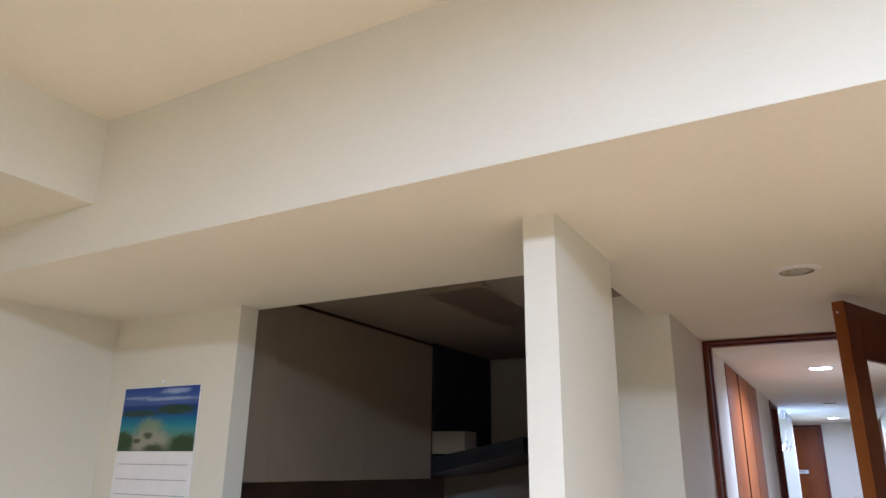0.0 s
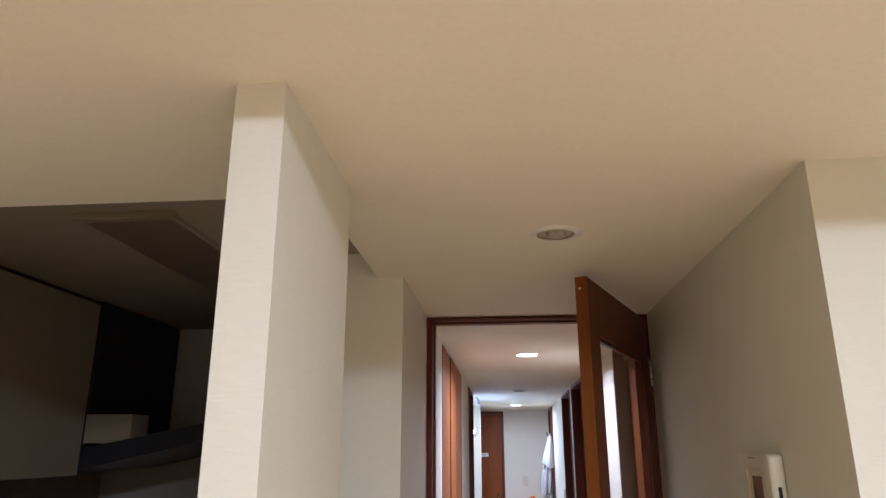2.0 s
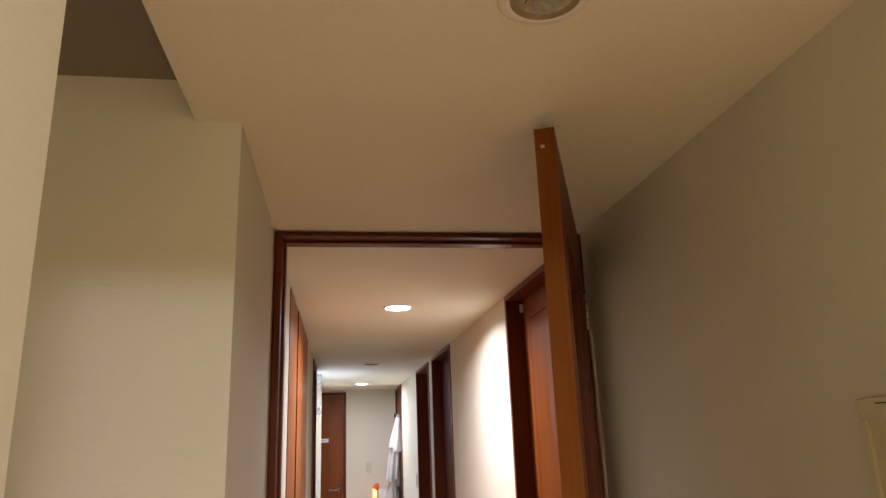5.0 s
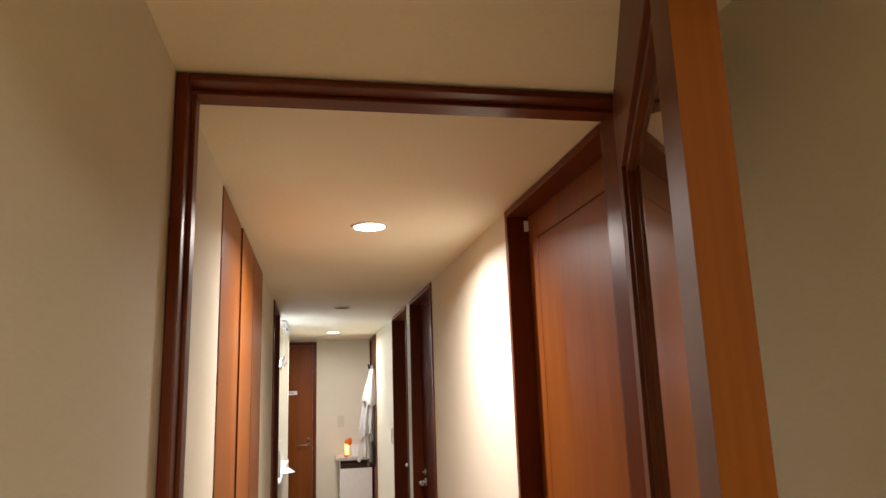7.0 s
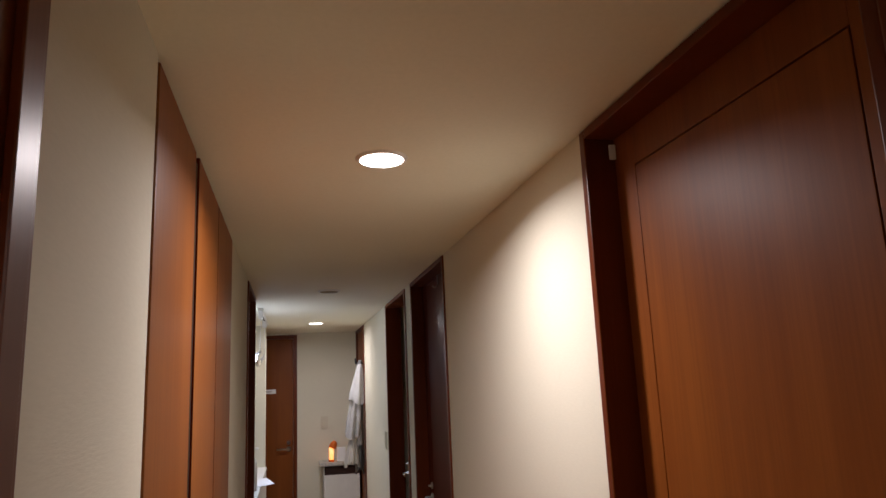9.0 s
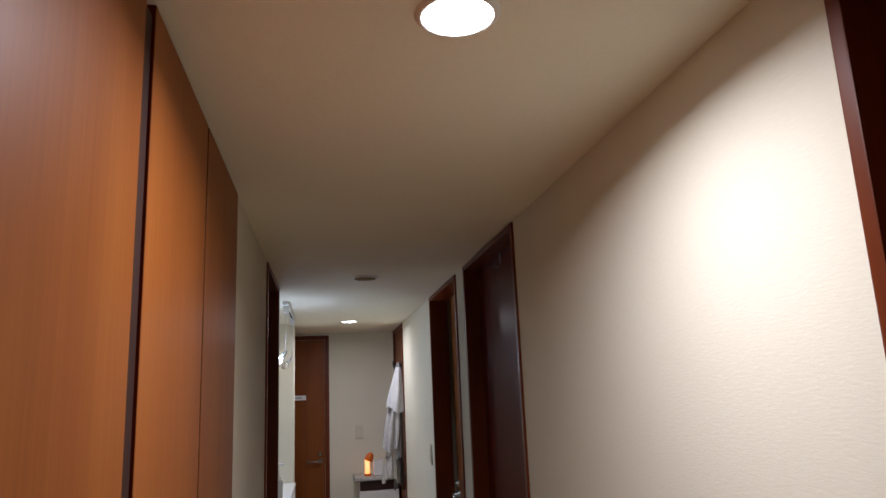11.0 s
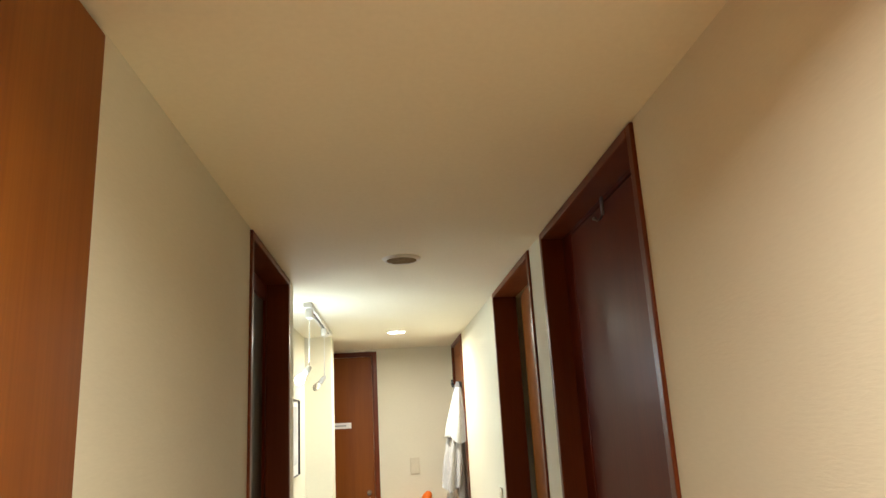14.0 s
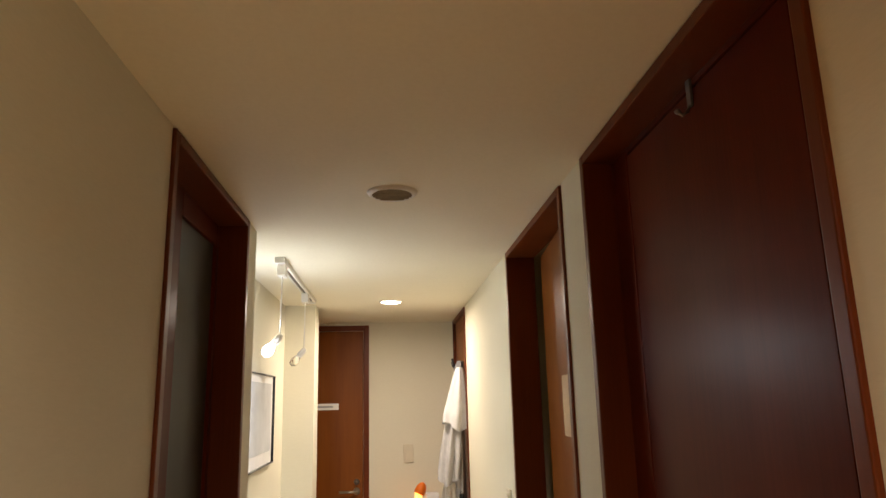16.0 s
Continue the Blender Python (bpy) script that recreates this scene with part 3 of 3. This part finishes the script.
part("collar", lathe([(0, 0.215), (0.016, 0.215), (0.016, 0.235), (0.006, 0.238), (0.006, 0.26), (0, 0.26)], (-0.465, 4.33, 0.925), 20), WHITE, b, "", True)
part("spout", boxes((-0.475, -0.42, 4.322, 4.338, 1.18, 1.195), bev=0.004), WHITE, b)

# ---- console, lamp and switch at the hall's end ----
k = thing("console_cabinet", (0.26, 6.48, 0), "white narrow cabinet with a speckled stone top", "cabinet")
part("body", boxes((0.095, 0.435, 6.37, 6.64, 0.02, 0.825), bev=0.003), WHITE, k)
part("door", boxes((0.115, 0.430, 6.358, 6.37, 0.05, 0.74), bev=0.002), WHITE, k)
# dark strip painted in place of the shaded recess under the top
part("shadow_rail", boxes((0.10, 0.435, 6.362, 6.37, 0.745, 0.822)), GAP, k)
part("top", boxes((0.055, 0.442, 6.34, 6.645, 0.828, 0.858), bev=0.005), MARBLE, k, "speckled grey stone top")
l = thing("table_lamp", (TABLE_LAMP[0], TABLE_LAMP[1], 0.858), "small orange mushroom-shaped table lamp, lit", "table lamp")
part("foot", lathe([(0, 0), (0.028, 0), (0.028, 0.012), (0.02, 0.018), (0, 0.018)], (*TABLE_LAMP[:2], 0.859), 28), AMBER, l, "", True)
part("column", lathe([(0, 0.018), (0.021, 0.018), (0.022, 0.145), (0, 0.145)], (*TABLE_LAMP[:2], 0.859), 28), AMBER_GLOW, l, "glowing amber column", True)
part("shade", lathe([(0.036, -0.012), (0.037, 0.0), (0.033, 0.030), (0.021, 0.054), (0, 0.063)], (TABLE_LAMP[0] + 0.012, TABLE_LAMP[1], 0.859 + 0.135), 28, pose(0, 0, 0, 0, 24, 0)), AMBER, l, "orange tilted hood", True)
bx = thing("tissue_box", (0.265, 6.44, 0.858), "small white paper packet beside the lamp", "packet")
part("body", boxes((0.222, 0.305, 6.41, 6.48, 0.859, 0.985), bev=0.006), PAPER, bx)


def switch_plate(name, at, normal, label):
    n = Vector(normal)
    s = thing(name, at, label, "switch")
    w = (0.035, 0.0) if abs(n.y) > 0.5 else (0.0, 0.035)
    p0 = Vector(at)
    q = p0 + n * 0.008
    def span(a, b, e):
        return tuple(sorted((a, b))) if abs(a - b) > 1e-6 else (a - e, a + e)
    part("plate", boxes((*span(p0.x, q.x, 0.035), *span(p0.y, q.y, 0.035), at[2] - 0.06, at[2] + 0.06), bev=0.003), SWITCH, s)
    q2 = p0 + n * 0.012
    part("rocker", boxes((*span(p0.x, q2.x, 0.02), *span(p0.y, q2.y, 0.02), at[2] - 0.042, at[2] + 0.042), bev=0.002), SWITCH, s)


switch_plate("light_switch", (0.115, Y_END - 0.0005, 1.22), (0, -1, 0), "ivory light switch plate on the wall")
switch_plate("light_switch", (XR - 0.0005, 4.48, 1.18), (-1, 0, 0), "ivory light switch plate beside a door")


# ---- coats ----
def garment(top, bottom, cx, cy, w0, w1, d0, d1, folds, seed, lean=0.0):
    """A hanging cloth: a closed folded tube, narrow at the hook and wider below."""
    rnd = random.Random(seed)
    ph = [rnd.uniform(0, 6.28) for _ in range(4)]
    bm = bmesh.new()
    n, rows = 56, 26
    rings = []
    for i in range(rows + 1):
        f = i / rows
        z = top + (bottom - top) * f
        w = w0 + (w1 - w0) * min(1, f * 1.25) ** 0.6
        dd = d0 + (d1 - d0) * min(1, f * 1.3) ** 0.7
        ringv = []
        for j in range(n):
            a = 2 * math.pi * j / n
            fold = 1 + (0.05 + 0.16 * f) * math.sin(folds * a + ph[0] + 0.8 * f) + 0.05 * math.sin((folds + 3) * a + ph[1] - 2 * f)
            x = cx + lean * f + dd * fold * math.cos(a)
            y = cy + w * fold * math.sin(a)
            hem = 0.03 * f * math.sin(2 * a + ph[2]) if i == rows else 0.0
            ringv.append(bm.verts.new((min(x, XR - 0.003), y, z + hem)))
        rings.append(ringv)
    for p, q in zip(rings, rings[1:]):
        for j in range(n):
            bm.faces.new((p[j], p[(j + 1) % n], q[(j + 1) % n], q[j]))
    bm.faces.new(rings[0])
    bmesh.ops.recalc_face_normals(bm, faces=bm.faces)
    return bm


h = thing("coat_hook", (XR, 5.98, 1.70), "dark metal over-door coat hook", "hook")
part("plate", boxes((XR - 0.016, XR - 0.010, 5.90, 6.06, 1.72, 1.80), bev=0.002), BLACK, h)
part("arm", tube([(XR - 0.012, 5.94, 1.78), (XR - 0.04, 5.94, 1.76), (XR - 0.065, 5.94, 1.775), (XR - 0.075, 5.94, 1.815)], 0.007), BLACK, h, "", True)
part("arm", tube([(XR - 0.012, 6.02, 1.78), (XR - 0.04, 6.02, 1.76), (XR - 0.065, 6.02, 1.77), (XR - 0.07, 6.02, 1.80)], 0.006), BLACK, h, "", True)
g = thing("white_shirt", (0.385, 5.93, 1.14), "white cotton shirt hanging on the door hook", "shirt")
part("cloth", garment(1.73, 1.12, 0.405, 5.955, 0.03, 0.10, 0.022, 0.066, 7, 3, -0.066), LILAC_CLOTH, g, "", True)
part("sleeve", garment(1.76, 1.42, 0.408, 5.90, 0.022, 0.062, 0.018, 0.066, 5, 9, -0.030), WHITE_CLOTH, g, "", True)
part("collar", garment(1.80, 1.72, 0.412, 5.92, 0.015, 0.04, 0.012, 0.028, 4, 21, -0.006), GREY_CLOTH, g, "dark collar", True)
g = thing("grey_coat", (0.41, 6.03, 0.82), "dark grey wool coat hanging on the door hook", "coat")
part("cloth", garment(1.78, 0.80, 0.412, 6.05, 0.03, 0.10, 0.02, 0.034, 6, 5, -0.008), GREY_CLOTH, g, "", True)
part("lapel", garment(1.60, 1.02, 0.41, 5.955, 0.02, 0.05, 0.015, 0.028, 4, 15, -0.01), LILAC_CLOTH, g, "", True)
g = thing("plastic_bag", (0.345, 5.98, 0.86), "crumpled translucent plastic bag hanging below a shirt", "bag")
part("film", garment(1.14, 0.87, 0.345, 5.97, 0.025, 0.075, 0.02, 0.062, 9, 33, -0.012), FILM, g, "", True)

# ---- intercom ----
i = thing("intercom", (XR, -1.09, 1.34), "cream wall intercom with small dark screen and handset", "intercom")
part("back_plate", boxes((XR - 0.006, XR - 0.0005, -1.165, -0.992, 1.333, 1.592), bev=0.002), CREAM, i)
body = part("body", boxes((XR - 0.018, XR - 0.006, -1.132, -0.996, 1.563, 1.590), (XR - 0.018, XR - 0.006, -1.132, -0.996, 1.338, 1.462),
                          (XR - 0.018, XR - 0.006, -1.008, -0.996, 1.462, 1.563), (XR - 0.018, XR - 0.006, -1.132, -1.115, 1.462, 1.563), bev=0.002), CREAM, i)
bz = part("bezel", boxes((XR - 0.013, XR - 0.006, -1.115, -1.008, 1.462, 1.563)), CREAM, i)
part("screen", boxes((XR - 0.0148, XR - 0.0128, -1.104, -1.034, 1.476, 1.545), bev=0.0006), SCREEN, bz, "dark glossy screen")
part("indicator", lathe([(0, 0), (0.004, 0), (0.003, 0.002), (0, 0.003)], (XR - 0.0178, -1.105, 1.449), 12, pose(0, 0, 0, 0, -90)), WHITE, i)
part("slot", boxes((XR - 0.0188, XR - 0.0178, -1.075, -1.030, 1.583, 1.5845)), GAP, i)
for q in range(3):
    part("button", boxes((XR - 0.021, XR - 0.0178, -1.095 + q * 0.026, -1.077 + q * 0.026, 1.425, 1.437), bev=0.001), WHITE, i)
hs = part("handset", boxes((XR - 0.031, XR - 0.0008, -1.196, -1.134, 1.338, 1.592), bev=0.009), CREAM, i, "", True)
part("latch", boxes((XR - 0.020, XR - 0.013, -1.1975, -1.1955, 1.506, 1.528)), BLACK, hs)

# ---- calendar ----
CX0, CX1, CY = -2.335, -1.915, -1.485
cal = thing("wall_calendar_poster", (-2.125, CY, 1.2), "wall calendar with a blue tropical island photograph", "calendar")
part("sheet", boxes((CX0, CX1, CY - 0.004, CY - 0.0005, 1.22, 1.845)), PAPER, cal)
m, nt, bs = material("island photograph", 0.4)
tc = nt.nodes.new("ShaderNodeTexCoord")
sx = nt.nodes.new("ShaderNodeSeparateXYZ")
nt.links.new(tc.outputs["Object"], sx.inputs[0])


def node_math(kind, a, b=0.0, c=0.0):
    """A math node on sockets or numbers."""
    n = nt.nodes.new("ShaderNodeMath")
    n.operation = kind
    for sock, val in zip(n.inputs, (a, b, c)):
        if isinstance(val, (int, float)):
            sock.default_value = val
        else:
            nt.links.new(val, sock)
    return n.outputs[0]


PHOTO_TOP, PHOTO_H = 1.842, 0.23
across = node_math("MULTIPLY_ADD", sx.outputs["X"], 1 / (CX1 - CX0), 0.5)
down = node_math("MULTIPLY_ADD", sx.outputs["Z"], -1 / PHOTO_H, (PHOTO_TOP - 1.2) / PHOTO_H)
wob = noise_node(nt, 26.0, 6.0, (1, 1, 1.6), 0.62)
photo = ramp(nt, nt.nodes[down.node.name], [(0.0, (0.02, 0.05, 0.24)), (0.12, (0.04, 0.09, 0.32)), (0.26, (0.06, 0.10, 0.30)), (0.31, (0.012, 0.035, 0.18)), (0.42, (0.012, 0.06, 0.20)),
                                              (0.52, (0.015, 0.14, 0.27)), (0.64, (0.05, 0.23, 0.26)), (0.8, (0.12, 0.22, 0.15)), (1.0, (0.07, 0.11, 0.04))])


def patch(under, color, u, v, ru, rv, soft=0.35, ragged=0.9):
    """A soft ragged patch of another colour printed over the photograph."""
    du = node_math("MULTIPLY_ADD", across, 1 / ru, -u / ru)
    dv = node_math("MULTIPLY_ADD", down, 1 / rv, -v / rv)
    far = node_math("SQRT", node_math("ADD", node_math("MULTIPLY", du, du), node_math("MULTIPLY", dv, dv)))
    far = node_math("MULTIPLY_ADD", wob.outputs[0], ragged, node_math("SUBTRACT", far, ragged * 0.5))
    fade = nt.nodes.new("ShaderNodeMapRange")
    fade.interpolation_type = "SMOOTHSTEP"
    fade.inputs["From Min"].default_value, fade.inputs["From Max"].default_value = 1 + soft, 1 - soft
    nt.links.new(far, fade.inputs["Value"])
    return mix(nt, under, color, fade)


for color, u, v, ru, rv, soft, ragged in (((0.30, 0.36, 0.55), 0.70, 0.07, 0.16, 0.04, 0.6, 1.6), ((0.26, 0.32, 0.5), 0.62, 0.19, 0.32, 0.025, 0.7, 1.6), ((0.22, 0.28, 0.46), 0.2, 0.16, 0.2, 0.02, 0.7, 1.6),
                                          ((0.02, 0.05, 0.03), 0.72, 0.36, 0.24, 0.075, 0.3, 0.9), ((0.025, 0.055, 0.05), 0.25, 0.41, 0.26, 0.05, 0.4, 0.9),
                                          ((0.20, 0.26, 0.17), 0.42, 0.66, 0.16, 0.16, 0.5, 1.2), ((0.30, 0.29, 0.22), 0.42, 0.86, 0.27, 0.17, 0.4, 1.1),
                                          ((0.03, 0.06, 0.02), 0.88, 0.90, 0.2, 0.16, 0.35, 1.2), ((0.03, 0.06, 0.02), 0.07, 0.86, 0.14, 0.16, 0.35, 1.2), ((0.05, 0.075, 0.03), 0.50, 0.98, 0.14, 0.10, 0.4, 1.3),
                                          ((0.06, 0.08, 0.035), 0.40, 0.76, 0.06, 0.05, 0.5, 1.4), ((0.06, 0.08, 0.035), 0.26, 0.84, 0.05, 0.04, 0.5, 1.4)):
    photo = patch(photo, color, u, v, ru, rv, soft, ragged)
nt.links.new(photo.outputs[2], bs.inputs["Base Color"])
part("photo", boxes((CX0 + 0.004, CX1 - 0.004, CY - 0.0055, CY - 0.0042, 1.612, 1.842)), m, cal, "blue island photograph")
for r in range(6):
    z = 1.565 - r * 0.052
    part("date_row", boxes((CX0 + 0.02, CX1 - 0.02, CY - 0.0052, CY - 0.0042, z, z + 0.0022)), INK, cal)
part("pin", lathe([(0, 0.0), (0.007, 0.0), (0.007, 0.006), (0, 0.008)], (-2.12, CY - 0.0005, 1.862), 14, pose(0, 0, 0, 90)), WHITE, cal)

# ---- kitchen ----
for a, b in ((-1.398, -1.2585), (-1.2575, -0.6750), (-0.6747, -0.09)):
    u = thing("upper_cabinet", (-1.95, (a + b) / 2, 1.51), "pale laminate kitchen wall cabinet, coloured darker for shade", "cabinet", "kitchen wall cabinets")
    part("body", boxes((-2.10, -1.80, a, b, 1.512, 2.18), bev=0.001), SHADED_CABINET, u)
    part("door", boxes((-1.80, -1.78, a, b, 1.51, 2.18), bev=0.0004), SHADED_CABINET, u)
structure("trim", boxes((-2.10, -1.80, -1.398, -0.09, 2.18, 2.2)), GAP, "dark filler strip above the kitchen cabinets")
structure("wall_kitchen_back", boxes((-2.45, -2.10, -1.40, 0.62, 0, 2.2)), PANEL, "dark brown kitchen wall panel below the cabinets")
hd = thing("range_hood", (-1.9, 0.2, 1.5), "black kitchen range hood with a slanted canopy", "range hood")
part("duct_cover", boxes((-2.099, -1.77, -0.08, 0.60, 1.62, 2.198), bev=0.003), BLACK, hd)
bm = bmesh.new()
prof = [(-2.099, 1.50), (-1.78, 1.53), (-1.27, 1.64), (-1.27, 1.71), (-1.78, 1.61), (-2.099, 1.58)]
v0 = [bm.verts.new((x, -0.085, z)) for x, z in prof]
v1 = [bm.verts.new((x, 0.55, z)) for x, z in prof]
bm.faces.new(v0)
bm.faces.new(v1[::-1])
for q in range(6):
    bm.faces.new((v0[q], v1[q], v1[(q + 1) % 6], v0[(q + 1) % 6]))
bmesh.ops.recalc_face_normals(bm, faces=bm.faces)
part("canopy", bm, BLACK, hd)
part("control_panel", boxes((-1.778, -1.590, -0.083, 0.05, 1.63, 1.74), bev=0.002), SHADED_CABINET, hd, "pale control panel box, coloured darker for shade")
kl = thing("kitchen_ceiling_light", (-1.12, -0.67, 2.2), "flat unlit rectangular kitchen ceiling light", "ceiling light")
part("base", boxes((-1.235, -0.975, -1.10, -0.40, 2.188, 2.2), bev=0.002), KITCHEN_CEIL_SHADED, kl)
part("front_lip", boxes((-1.245, -0.965, -1.125, -1.10, 2.180, 2.2), bev=0.003), SHADED_CABINET, kl, "pale front edge")
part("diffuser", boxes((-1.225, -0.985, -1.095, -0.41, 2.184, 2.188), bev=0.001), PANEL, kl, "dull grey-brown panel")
